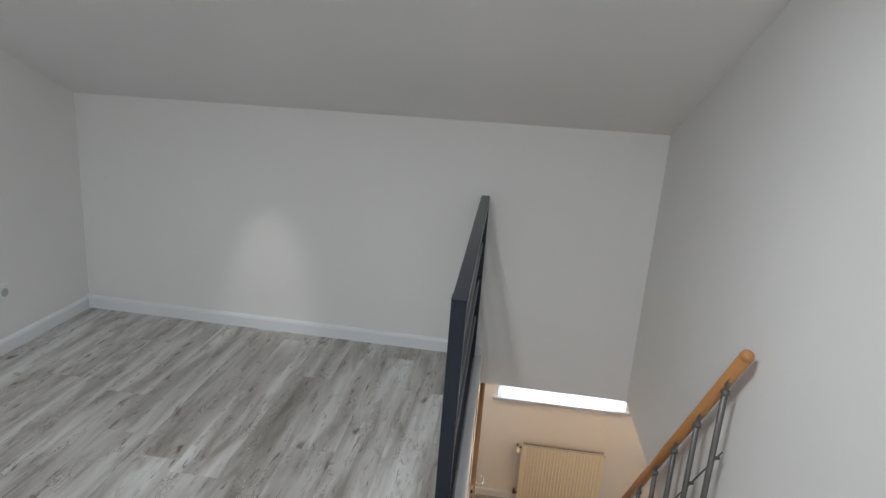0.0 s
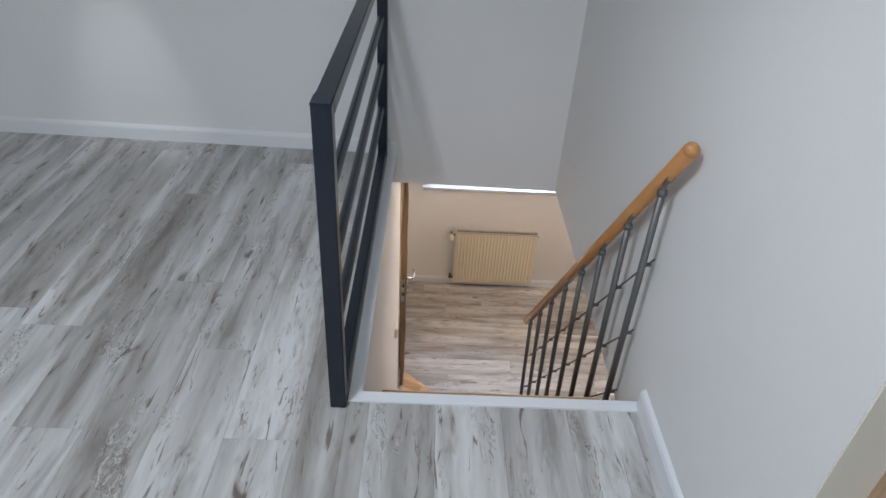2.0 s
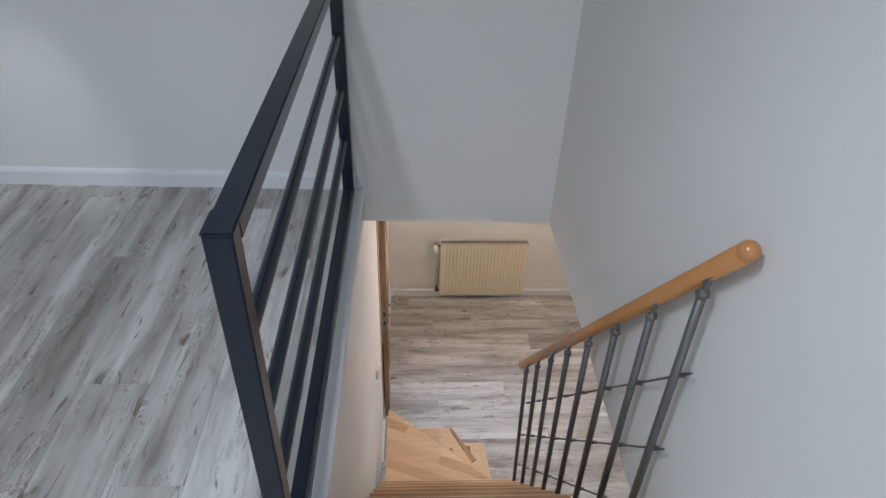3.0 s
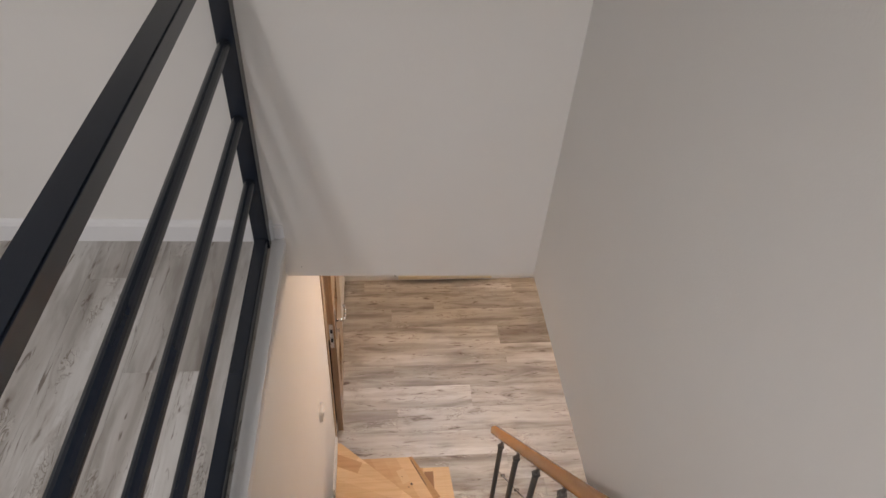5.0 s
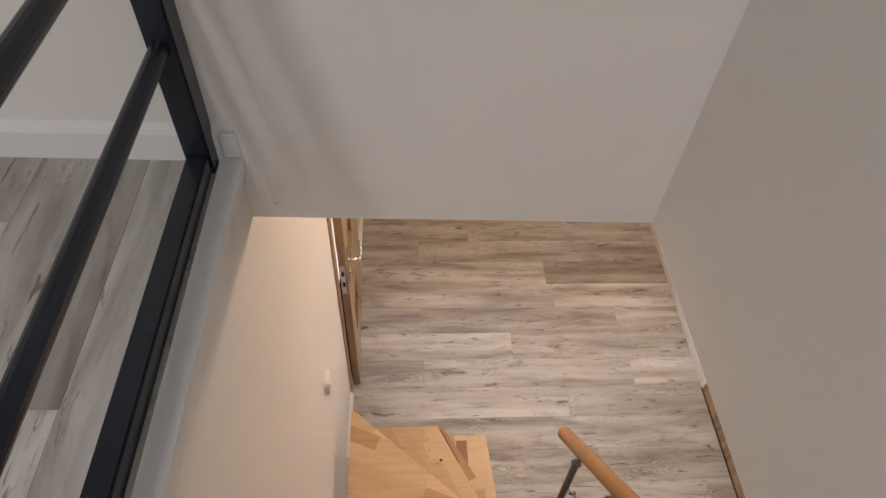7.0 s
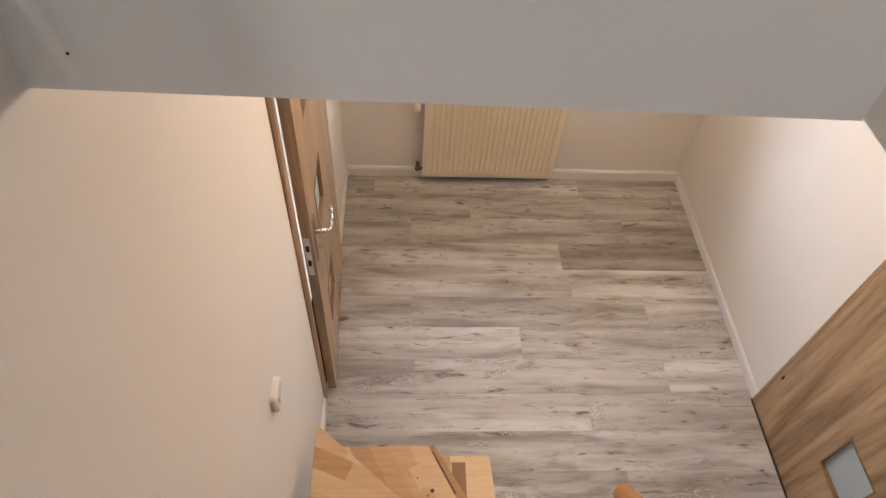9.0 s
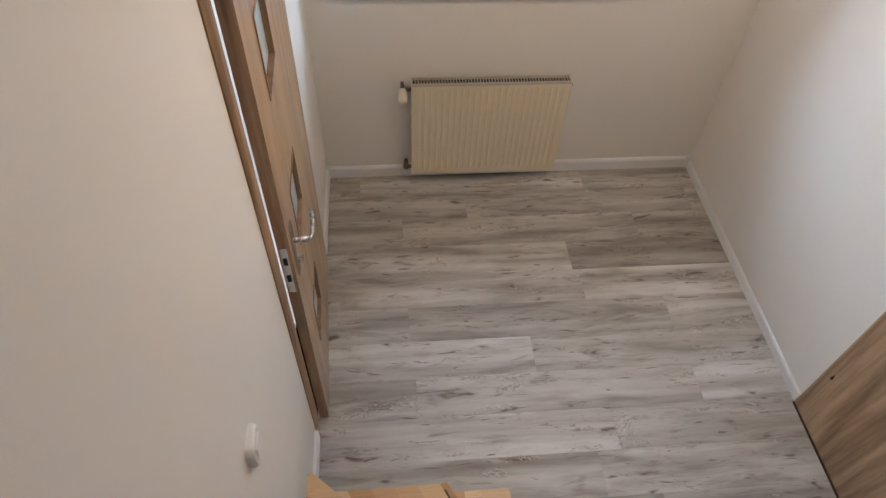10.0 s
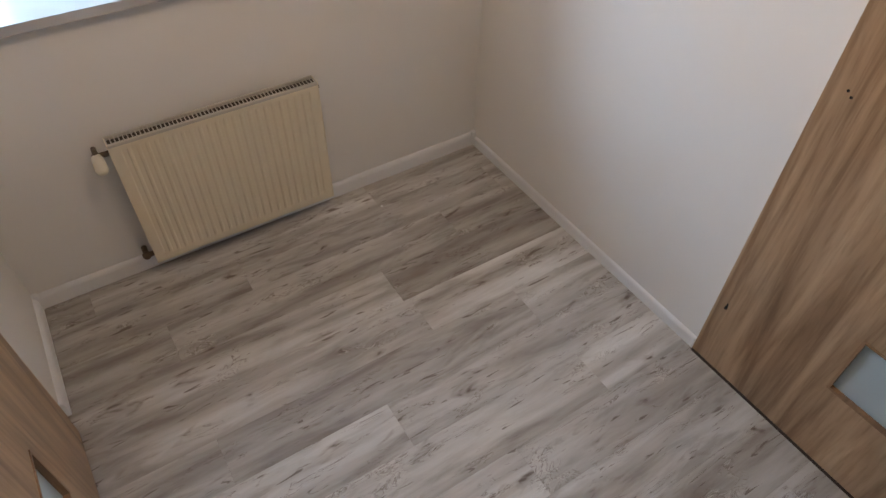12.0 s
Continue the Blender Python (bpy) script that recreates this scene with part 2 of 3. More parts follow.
def mesh_of(name, bm, material, smooth=False):
    bmesh.ops.recalc_face_normals(bm, faces=bm.faces)
    me = bpy.data.meshes.new(name)
    bm.to_mesh(me)
    bm.free()
    me.materials.append(material)
    if smooth:
        for p in me.polygons:
            p.use_smooth = True
    return me


def part(name, bm, material, parent=None, label="", smooth=False, kind="", at=None):
    ob = new(name, mesh_of(name, bm, material, smooth))
    ob.parent = parent
    if at is not None:
        ob.matrix_basis = at
    return tagged(ob, label=label, kind=kind)


def wall(name, boxes, material=WALL, label="", at=None):
    bm = bmesh.new()
    for lo, hi in boxes:
        box(bm, lo, hi)
    return part(name, bm, material, None, label, kind="structure", at=at)


def thing(name, place, label, category, group=""):
    ob = new(name)
    ob.location = place
    return tagged(ob, label, category, group)


# ---- the setting ----
XW, XL, XR, XWEST = 0.84, 0.02, 2.09, -2.31      # stairwell side, hall left, hall right, loft west
Y0, YF, YW, YH, YB = 1.695, 3.262, 3.262, 5.625, -2.4          # landing edge, loft low wall, hall far wall, loft back
LOW, SLAB = -2.58, -0.160                          # hall floor, underside of the loft floor
T = 0.12

wall("wall_west", [((XWEST - T, YB, 0), (XWEST, YF + T, 2.9))], label="plain white painted loft wall")
SKEW = radians(1.3)                                # the low wall runs slightly out of square


def low_y(x):
    return YF + (XW - x) * SKEW


LOW_TURN = Matrix.Translation((XW, YF, 0)) @ Matrix.Rotation(-SKEW, 4, "Z") @ Matrix.Translation((-XW, -YF, 0))
wall("wall_low", [((XWEST - T, YF, 0.0), (0.0, YF + T, 1.42)), ((0.0, YW, SLAB - 0.003), (XW, YF + T, 1.42))], at=LOW_TURN, label="low white painted wall under the roof slope")
wall("wall_stairwell", [((XW, 1.045, SLAB), (XW + T, YF + T, 2.9)), ((XW, YB, 2.02), (XW + T, 1.045, 2.9)), ((XW, YB, SLAB), (XW + T, 0.17, 2.02))],
     label="white painted wall beside the stairwell with a doorway")
# Back wall out of view; its opening is made for the rear fill light.
wall("wall_back", [((XWEST, YB - T, 0), (-0.55, YB, 2.9)), ((0.75, YB - T, 0), (XW, YB, 2.9)), ((-0.55, YB - T, 0), (0.75, YB, 0.9)), ((-0.55, YB - T, 2.1), (0.75, YB, 2.9))],
     label="plain white painted back wall, unseen, with an opening added for the fill light")
wall("wall_side_room", [((1.9, YB, 0), (2.0, YF, 2.9)), ((XW + T, 1.35, 0), (1.9, 1.45, 2.9)), ((XW + T, -0.3, 0), (1.9, -0.2, 2.9))], label="unlit side room behind the doorway")
wall("floor_side_room", [((XW, -0.2, -0.02), (1.9, 1.35, -0.002))], plain("side_floor", (0.16, 0.12, 0.08), 0.5), "unlit side room floor")

# roof slope with its window opening, and the flat part above
def roof_mesh():
    bm = bmesh.new()
    ridge = 3.26 - (2.75 - EAVE) / SLOPE
    ys = [YF + T, 1.25, 0.45, ridge]
    for (ya, yb), spans in (((ys[0], ys[1]), [(XWEST - T, 2.0)]), ((ys[1], ys[2]), [(XWEST - T, -0.68), (-0.12, 2.0)]), ((ys[2], ys[3]), [(XWEST - T, 2.0)])):
        for xa, xb in spans:
            low = [(x, y, roof_z(y, x)) for x, y in ((xa, ya), (xb, ya), (xb, yb), (xa, yb))]
            v = [bm.verts.new(p) for p in low] + [bm.verts.new((x, y, z + 0.2)) for x, y, z in low]
            for f in ((0, 1, 2, 3), (7, 6, 5, 4), (0, 4, 5, 1), (1, 5, 6, 2), (2, 6, 7, 3), (3, 7, 4, 0)):
                bm.faces.new([v[i] for i in f])
    box(bm, (XWEST - T, YB - T, 2.66), (2.0, ridge + 0.02, 2.95))
    return bm


part("ceiling_loft", roof_mesh(), CEIL, None, "white painted sloping loft ceiling", kind="structure")
wall("ceiling_hall", [((XL, YF + T, SLAB), (XR + T, YH + T, -0.03)), ((XW + T, 0.0, SLAB), (XR + T, YF + T, -0.03)), ((XL, 0.0, SLAB), (XW + T, Y0 - 0.02, -0.03))],
     CEIL, "white painted ceiling of the lower hall")
DY0, DY1 = 4.165, 4.995                            # door opening in the hall's left wall
wall("wall_hall_left", [((XL - T, 0.0, LOW), (XL, DY0, -0.03)), ((XL - T, DY1, LOW), (XL, YH + T, -0.03)), ((XL - T, DY0, LOW + 2.03), (XL, DY1, -0.03))],
     label="white painted wall of the lower hall beside the stairs")
wall("wall_hall_right", [((XR, 0.0, LOW), (XR + T, 3.30, SLAB)), ((XR + 0.008, 4.122, LOW), (XR + T, YH + T, SLAB)), ((XR, 3.30, LOW + 2.02), (XR + T, 4.122, SLAB))],
     label="white painted wall of the lower hall with a doorway")
wall("wall_hall_near", [((XL, -T, LOW), (XR, 0.0, SLAB))], label="plain white painted wall")
WX0, WX1, WZ0, WZ1 = 0.2, 1.41, -1.495, -0.42
wall("wall_hall_far", [((XL, YH, LOW), (XR + 0.008, YH + 0.42, WZ0)), ((XL, YH, WZ1), (XR + 0.008, YH + 0.42, SLAB)), ((XL, YH, WZ0), (WX0, YH + 0.42, WZ1)), ((WX1, YH, WZ0), (XR + 0.008, YH + 0.42, WZ1))],
     label="white painted end wall under a wide window")
wall("wall_next_room", [((-1.6, 3.6, LOW), (-1.5, 5.7, SLAB)), ((-1.5, 3.5, LOW), (XL - T, 3.6, SLAB)), ((-1.5, 5.6, LOW), (XL - T, 5.7, SLAB)), ((-1.5, 3.6, LOW - 0.02), (XL - T, 5.6, LOW - 0.002)), ((-1.5, 3.6, SLAB), (XL - T, 5.6, SLAB + 0.05))],
     label="white room behind the ajar door")

# trim round the stairwell opening
wall("trim_landing", [((-0.006, Y0 - 0.018, -0.03), (XW, Y0 + 0.018, 0.006)), ((-0.006, Y0 + 0.018, -0.03), (0.032, low_y(0.032) + 0.002, 0.006)),
                      ((XL, Y0 - 0.018, SLAB), (XW, Y0, -0.03)), ((XL - T, Y0, -0.03), (-0.006, YF, -0.012))],
     TRIM, "white edge strip round the stairwell opening")


def skirting(name, a, b, z, side, tall=1.0, deep=1.0):
    """A moulded skirting board from a to b, its face to the side given."""
    a, b = Vector((*a, z)), Vector((*b, z))
    d = (b - a).normalized()
    out = Vector((*side, 0))
    bm = bmesh.new()
    prof = ((0, 0), (0.014, 0), (0.014, 0.058), (0.010, 0.068), (0.004, 0.074), (0, 0.076))
    ends = [[bm.verts.new(p + out * (u * deep) + Vector((0, 0, w * tall))) for u, w in prof] for p in (a, b)]
    bm.faces.new(ends[0])
    bm.faces.new(ends[1][::-1])
    k = len(prof)
    for i in range(k):
        bm.faces.new((ends[0][i], ends[0][(i + 1) % k], ends[1][(i + 1) % k], ends[1][i]))
    return part(name, bm, TRIM, None, "white moulded skirting board", kind="structure")


skirting("baseboard", (XWEST + 0.014, low_y(XWEST)), (0.0, low_y(0.0)), 0, (0, -1))
skirting("baseboard", (XWEST, YB), (XWEST, low_y(XWEST)), 0, (1, 0))
skirting("baseboard", (XW, 1.06), (XW, Y0 - 0.0), 0, (-1, 0))
skirting("baseboard", (XL + 0.014, YH), (XR - 0.003, YH), LOW, (0, -1))
skirting("baseboard", (XR + 0.008, 4.124), (XR + 0.008, YH), LOW, (-1, 0), 0.74, 0.75)
skirting("baseboard", (XL, DY1 + 0.07), (XL, YH), LOW, (1, 0))
skirting("baseboard", (XL, 3.72), (XL, DY0 - 0.07), LOW, (1, 0))
bm = bmesh.new()
for x, y in ((XR - 0.002, YH - 0.010), (XL + 0.010, YH - 0.010)):
    box(bm, (x - 0.012, y - 0.012, LOW), (x + 0.012, y + 0.012, LOW + 0.085))
box(bm, (XWEST, low_y(XWEST) - 0.024, 0), (XWEST + 0.024, low_y(XWEST), 0.085))
bevel(bm, 0.004)
part("trim_corner", bm, TRIM, None, "white plastic skirting corner pieces", kind="structure")


# ---- stair ----
RISE = -LOW / 12
PIVOT = (0.80, 3.088)


def staves(bm, outline, z0, z1, along, width=0.065):
    """A solid-wood board of the given plan, cut into staves that run along the given way."""
    d = Vector(along).normalized()
    n = Vector((-d.y, d.x))
    pts = [Vector(p) for p in outline]
    lo, hi = min(p @ n for p in pts), max(p @ n for p in pts)
    k = max(1, round((hi - lo) / width))
    step = (hi - lo) / k

    def clip(poly, m, c, sign):
        out = []
        for i, p in enumerate(poly):
            q = poly[(i + 1) % len(poly)]
            sp, sq = sign * (p @ m - c), sign * (q @ m - c)
            if sp >= 0:
                out.append(p)
            if sp * sq < 0:
                out.append(p + (q - p) * (sp / (sp - sq)))
        return out

    for i in range(k):
        strip = clip(clip(pts, n, lo + i * step, 1), n, lo + (i + 1) * step, -1)
        if len(strip) < 3:
            continue
        a, b = min(p @ d for p in strip), max(p @ d for p in strip)
        cut = a + (b - a) * random.uniform(0.25, 0.75)
        for sign in (1, -1):
            piece = clip(strip, d, cut, sign)
            if len(piece) > 2:
                prism(bm, [(p.x, p.y) for p in piece], z0, z1)


stair = thing("staircase", (0.42, 3.0, LOW), "steep beech staircase with winding lower treads and open risers", "staircase")
inv = Matrix.Translation((-0.42, -3.0, -LOW))


def tread(outline, z, along):
    bm = bmesh.new()
    staves(bm, outline, z - 0.04, z, along)
    bmesh.ops.transform(bm, matrix=inv, verts=bm.verts)
    return part("tread", bm, BEECH, stair, "finger-jointed beech tread")


NOSE = 1.925
for k in range(8):
    y = NOSE + 0.158 * k
    tread([(XL + 0.05, y - 0.22), (0.80, y - 0.22), (0.80, y), (XL + 0.05, y)], -RISE * (k + 1), (1, 0))
px, py = PIVOT
# the highlight on each rounded nose, put in as a paler strip
for k in range(8):
    y, z = NOSE + 0.158 * k, -RISE * (k + 1)
    bm = bmesh.new()
    box(bm, (XL + 0.052, y, z - 0.038), (0.798, y + 0.006, z - 0.001))
    bevel(bm, 0.002, 1)
    bmesh.ops.transform(bm, matrix=inv, verts=bm.verts)
    part("nose_glint", bm, NOSE_GLINT, stair, "paler strip standing for the highlight along the tread's nose")
tread([(XL + 0.06, 2.98), (px, 2.98), (px, py), (0.097, 3.705), (XL + 0.06, 3.705)], LOW + 3 * RISE, (1, -0.42))
tread([(XL + 0.06, 3.62), (px - 0.03, py - 0.08), (px, py), (0.482, 3.722), (XL + 0.06, 3.722)], LOW + 2 * RISE, (0.5, -1))
tread([(0.40, 3.76), (px - 0.12, py), (px, py), (0.742, 3.765), (0.40, 3.765)], LOW + RISE, (0.06, -1))


def stair_part(name, bm, material, label, parent=None):
    bmesh.ops.transform(bm, matrix=inv, verts=bm.verts)
    return part(name, bm, material, parent or stair, label)


# an edge strip glued along the nose of the second tread, with a short open joint
s0 = Vector((0.482, 3.722))
v = (Vector(PIVOT) - s0).normalized()
w = Vector((-v.y, v.x))
ztop = LOW + 2 * RISE - 0.0015


def along(a, u):
    p = s0 + v * a + w * u
    return (p.x, min(p.y, 3.726))


bm = bmesh.new()
prism(bm, [along(0.0, 0.0005), along(-0.03, 0.040), along(0.28, 0.040), along(0.28, 0.0005)][::-1], ztop - 0.036, ztop - 0.012)
prism(bm, [along(0.0, 0.0085), along(-0.03, 0.040), along(0.30, 0.040), along(0.30, 0.0085)][::-1], ztop - 0.012, ztop)
prism(bm, [along(0.205, 0.0005), along(0.205, 0.0086), along(0.30, 0.0086), along(0.30, 0.0005)][::-1], ztop - 0.012, ztop)
prism(bm, [along(0.0, 0.0005), along(0.0, 0.0086), along(0.022, 0.0086), along(0.022, 0.0005)][::-1], ztop - 0.012, ztop)
stair_part("nosing_strip", bm, BEECH_DARK, "darker beech strip along the tread's nose")
bm = bmesh.new()
prism(bm, [along(0.022, 0.0004), along(0.022, 0.0092), along(0.205, 0.0092), along(0.205, 0.0004)][::-1], ztop - 0.010, ztop - 0.004)
stair_part("open_joint", bm, plain("joint_brown", (0.16, 0.085, 0.04), 0.6), "dark open joint in the tread")
bm = bmesh.new()
box(bm, (0.585, 3.52, LOW + RISE - 0.002), (0.642, 3.738, LOW + RISE + 0.0008))
stair_part("dark_stave", bm, plain("beech_dark_stave", (0.27, 0.125, 0.05), 0.4, 0, 0.15), "reddish-brown stave in the lowest tread")
for x, y, r in ((0.494, 3.553, 0.0075), (0.477, 3.535, 0.0035), (0.440, 3.60, 0.003)):
    bm = bmesh.new()
    rod(bm, (x, y, ztop), (x, y, ztop + 0.0022), r, 12)
    stair_part("knot", bm, plain("knot_brown", (0.05, 0.028, 0.016), 0.6), "small dark knot in the tread")
bm = bmesh.new()
prism(bm, [(0.408, 3.637), (0.452, 3.652), (0.488, 3.572), (0.444, 3.555)], ztop, ztop + 0.0018)
stair_part("pale_stave", bm, plain("beech_pale", (0.66, 0.46, 0.27), 0.32, 0, 0.08), "paler short stave in the tread")
# carrying beams under the straight flight
bm = bmesh.new()
for x in (0.33, 0.52):
    a, b = Vector((x, Y0 + 0.04, -0.34)), Vector((x, 3.02, -2.02))
    d = (b - a)
    rot = Matrix.Translation((a + b) / 2) @ d.to_track_quat("Z", "X").to_matrix().to_4x4() @ Matrix.Diagonal((0.05, 0.04, d.length, 1))
    bmesh.ops.create_cube(bm, size=1, matrix=rot)
for x, y, z in ((0.42, 3.02, LOW + 4 * RISE), (0.66, 3.3, LOW + RISE)):
    rod(bm, (x, y, LOW), (x, y, z - 0.04), 0.03)
bmesh.ops.transform(bm, matrix=inv, verts=bm.verts)
part("support_beam", bm, STEEL, stair, "grey steel beams and posts")

# handrail and balusters on the open side
BX = 0.790
R0, R1 = Vector((0.803, 1.776, 0.783)), Vector((0.780, 3.134, -0.918))
rail = thing("stair_railing", (BX, 2.4, -1.0), "round varnished wooden handrail on slim grey steel balusters beside the stairs", "handrail")
rinv = Matrix.Translation((-BX, -2.4, 1.0))
bm = bmesh.new()
rod(bm, R0, R1, 0.0200, 20)
d = (R1 - R0).normalized()
ball(bm, R0, 0.0202, 20)
ball(bm, R1, 0.0202, 20)
bmesh.ops.transform(bm, matrix=rinv, verts=bm.verts)
part("handrail", bm, RAIL_WOOD, rail, "orange-brown varnished round handrail", smooth=True)
for k in range(8):
    y, foot = 1.850 + 0.1665 * k, -RISE * (k + 1)
    axis = R0 + (R1 - R0) * ((y - R0.y) / (R1.y - R0.y))
    top = axis.z - 0.07
    tx = axis.x - 0.008
    bm = bmesh.new()
    rod(bm, (0.798, y, foot), (tx, y, top + 0.004), 0.0098, 12)
    bmesh.ops.transform(bm, matrix=rinv, verts=bm.verts)
    bal = part("baluster", bm, STEEL, rail, "slim grey steel baluster", smooth=True)
    bm = bmesh.new()
    ball(bm, (tx, y, top + 0.006), 0.0125, 12)
    rod(bm, (tx - 0.011, y, top + 0.006), (tx + 0.011, y, top + 0.006), 0.0095, 14)
    rod(bm, (tx, y, top + 0.010), (axis.x - 0.002, y, axis.z - 0.018), 0.006, 10)
    m = Matrix.Translation((axis.x, y, axis.z - 0.026)) @ d.to_track_quat("Y", "Z").to_matrix().to_4x4()
    box(bm, (-0.011, -0.021, -0.002), (0.011, 0.021, 0.003), m)
    bmesh.ops.transform(bm, matrix=rinv, verts=bm.verts)
    part("bracket", bm, STEEL, bal, "grey steel hinge bracket")
BX = 0.790
for drop in (0.29, 0.54, 0.79):
    bm = bmesh.new()
    a, b = R0 + (R1 - R0) * 0.03, R0 + (R1 - R0) * 0.945
    rod(bm, (0.809, a.y, a.z - drop), (0.807, b.y, b.z - drop), 0.003, 8)
    for k in range(8):
        y = 1.850 + 0.1665 * k
        q = R0 + (R1 - R0) * ((y - R0.y) / (R1.y - R0.y))
        rod(bm, (0.800, y, q.z - drop), (0.818, y, q.z - drop), 0.006, 8)
    bmesh.ops.transform(bm, matrix=rinv, verts=bm.verts)
    part("tie_rod", bm, STEEL, rail, "thin steel rod with clamps")

# ---- graphite balustrade ----
FX = -0.031
guard = thing("balustrade", (FX, 2.45, 0.0), "graphite painted steel balustrade along the stairwell edge", "railing")
ginv = Matrix.Translation((-FX, -2.45, 0))


def bar(name, lo, hi, label, round_=False):
    bm = bmesh.new()
    if round_:
        rod(bm, lo, hi, 0.0148, 16)
    else:
        box(bm, lo, hi)
        bevel(bm, 0.003)
    bmesh.ops.transform(bm, matrix=ginv, verts=bm.verts)
    return part(name, bm, GRAPHITE, guard, label, smooth=False)


bar("post", (FX - 0.022, 1.652, 0.0), (FX + 0.022, 1.692, 0.899), "square graphite post")
bar("post", (FX - 0.022, YF - 0.030, 0.0), (FX + 0.022, YF + 0.019, 0.862), "square graphite post")
bar("top_rail", (FX - 0.022, 1.6925, 0.862), (FX + 0.022, YF + 0.019, 0.900), "flat graphite top rail")
bar("end_cap", (FX - 0.0235, 1.650, 0.8955), (FX + 0.0235, 1.715, 0.9035), "slightly raised end sleeve")
bar("bottom_rail", (FX - 0.018, 1.692, 0.006), (FX + 0.018, YF - 0.030, 0.045), "flat graphite bottom rail")
for z in (0.253, 0.455, 0.659):
    bar("crossbar", (FX - 0.003, 1.692, z), (FX - 0.003, YF - 0.028, z), "round graphite crossbar", True)

# ---- doors ----
def glass_leaf(name, place, turn, label, face, mid=-0.522, centres=(0.445, 1.035, 1.61), thick=0.04):
    """A leaf 0.80 by 2.00 m, its hinge edge at the origin, reaching along -y; face: which way in x its front looks."""
    door = thing(name, place, label, "door")
    door.rotation_euler = (0, 0, radians(turn))
    wide, high, half, pane_h = 0.80, 2.0, 0.105, 0.240
    ya, yb = mid - half, mid + half

    def slab(bm, x0, x1, lo, hi):
        x0, x1 = sorted((x0 * face, x1 * face))
        box(bm, (x0, *lo), (x1, *hi))

    bm = bmesh.new()
    slab(bm, -thick, 0, (-wide, 0), (ya, high))
    slab(bm, -thick, 0, (yb, 0), (0, high))
    z = 0
    for zc in centres + (high + pane_h / 2,):
        slab(bm, -thick, 0, (ya, z), (yb, zc - pane_h / 2))
        z = zc + pane_h / 2
    part("leaf", bm, OAK_V, door, "oak-grained door leaf")
    for zc in centres:
        z0, z1 = zc - pane_h / 2, zc + pane_h / 2
        bm = bmesh.new()
        slab(bm, -0.022, -0.014, (ya, z0), (yb, z1))
        part("pane", bm, FROST, door, "pale frosted glass pane")
        bm = bmesh.new()
        for lo, hi in (((ya, z0), (ya + 0.008, z1)), ((yb - 0.008, z0), (yb, z1)), ((ya + 0.008, z0), (yb - 0.008, z0 + 0.008)), ((ya + 0.008, z1 - 0.008), (yb - 0.008, z1))):
            slab(bm, -thick - 0.002, 0.003, lo, hi)
        part("pane_frame", bm, OAK_DARK, door, "darker oak glazing bead")
    return door


door1 = glass_leaf("door_1", (XL + 0.022, 4.980, LOW + 0.008), 1.8, "oak-grained hall door with small frosted panes, slightly ajar", 1, thick=0.036)
bm = bmesh.new()
box(bm, (0.0, -0.765, 0.93), (0.006, -0.725, 1.15))
bevel(bm, 0.002)
plate = part("handle_plate", bm, CHROME, door1, "chrome backplate")
bm = bmesh.new()
rod(bm, (0.004, -0.745, 1.08), (0.050, -0.745, 1.08), 0.009)
pts = [Vector((0.050, -0.745, 1.08)), Vector((0.058, -0.735, 1.083)), Vector((0.060, -0.70, 1.086)), Vector((0.058, -0.66, 1.082)), Vector((0.050, -0.625, 1.072))]
for a, b in zip(pts, pts[1:]):
    rod(bm, a, b, 0.0072)
    ball(bm, b, 0.0072, 10)
part("door_handle", bm, CHROME, door1, "chrome lever handle", smooth=True)
bm = bmesh.new()
rod(bm, (0.004, -0.745, 0.99), (0.020, -0.745, 0.99), 0.006)
box(bm, (0.018, -0.757, 0.984), (0.022, -0.733, 0.996))
part("key_turn", bm, CHROME, door1, "small chrome key")
bm = bmesh.new()
box(bm, (-0.032, -0.803, 0.90), (-0.010, -0.80, 1.11))
lock = part("lock_plate", bm, CHROME, door1, "chrome lock faceplate")
bm = bmesh.new()
box(bm, (-0.027, -0.805, 1.035), (-0.015, -0.8025, 1.065))
box(bm, (-0.027, -0.805, 0.955), (-0.015, -0.8025, 0.985))
part("latch_hole", bm, BLACK, lock, "dark latch openings")


def door_frame(name, side, x, y0, y1, depth, label):
    """Architrave and lining round an opening in a wall along y."""
    ob = thing(name, (x, (y0 + y1) / 2, LOW if x != XW else 0), label, "door frame")
    base = ob.location.z
    m = Matrix.Translation((-ob.location.x, -ob.location.y, -base))
    for lo, hi, nm in (((y0 - 0.057, base), (y0 + 0.02, base + 2.085), "jamb"), ((y1 - 0.02, base), (y1 + 0.055, base + 2.085), "jamb"), ((y0 + 0.02, base + 2.01), (y1 - 0.02, base + 2.085), "head")):
        bm = bmesh.new()
        xa, xb = (x - depth, x + 0.004) if side > 0 else (x - 0.014, x + depth)
        box(bm, (x if side > 0 else xa, lo[0], lo[1]), (xb if side > 0 else x, hi[0], hi[1]))
        ia, ib = max(lo[0], y0), min(hi[0], y1)
        if ib > ia:
            box(bm, (min(x, x - side * depth), ia, lo[1]), (max(x, x - side * depth), ib, min(hi[1], base + 2.03)))
        bmesh.ops.transform(bm, matrix=m, verts=bm.verts)
        part(nm, bm, OAK_V, ob, "oak-grained frame piece")
    return ob


door_frame("door_frame", 1, XL, DY0, DY1, T, "oak-grained frame round the ajar hall door")

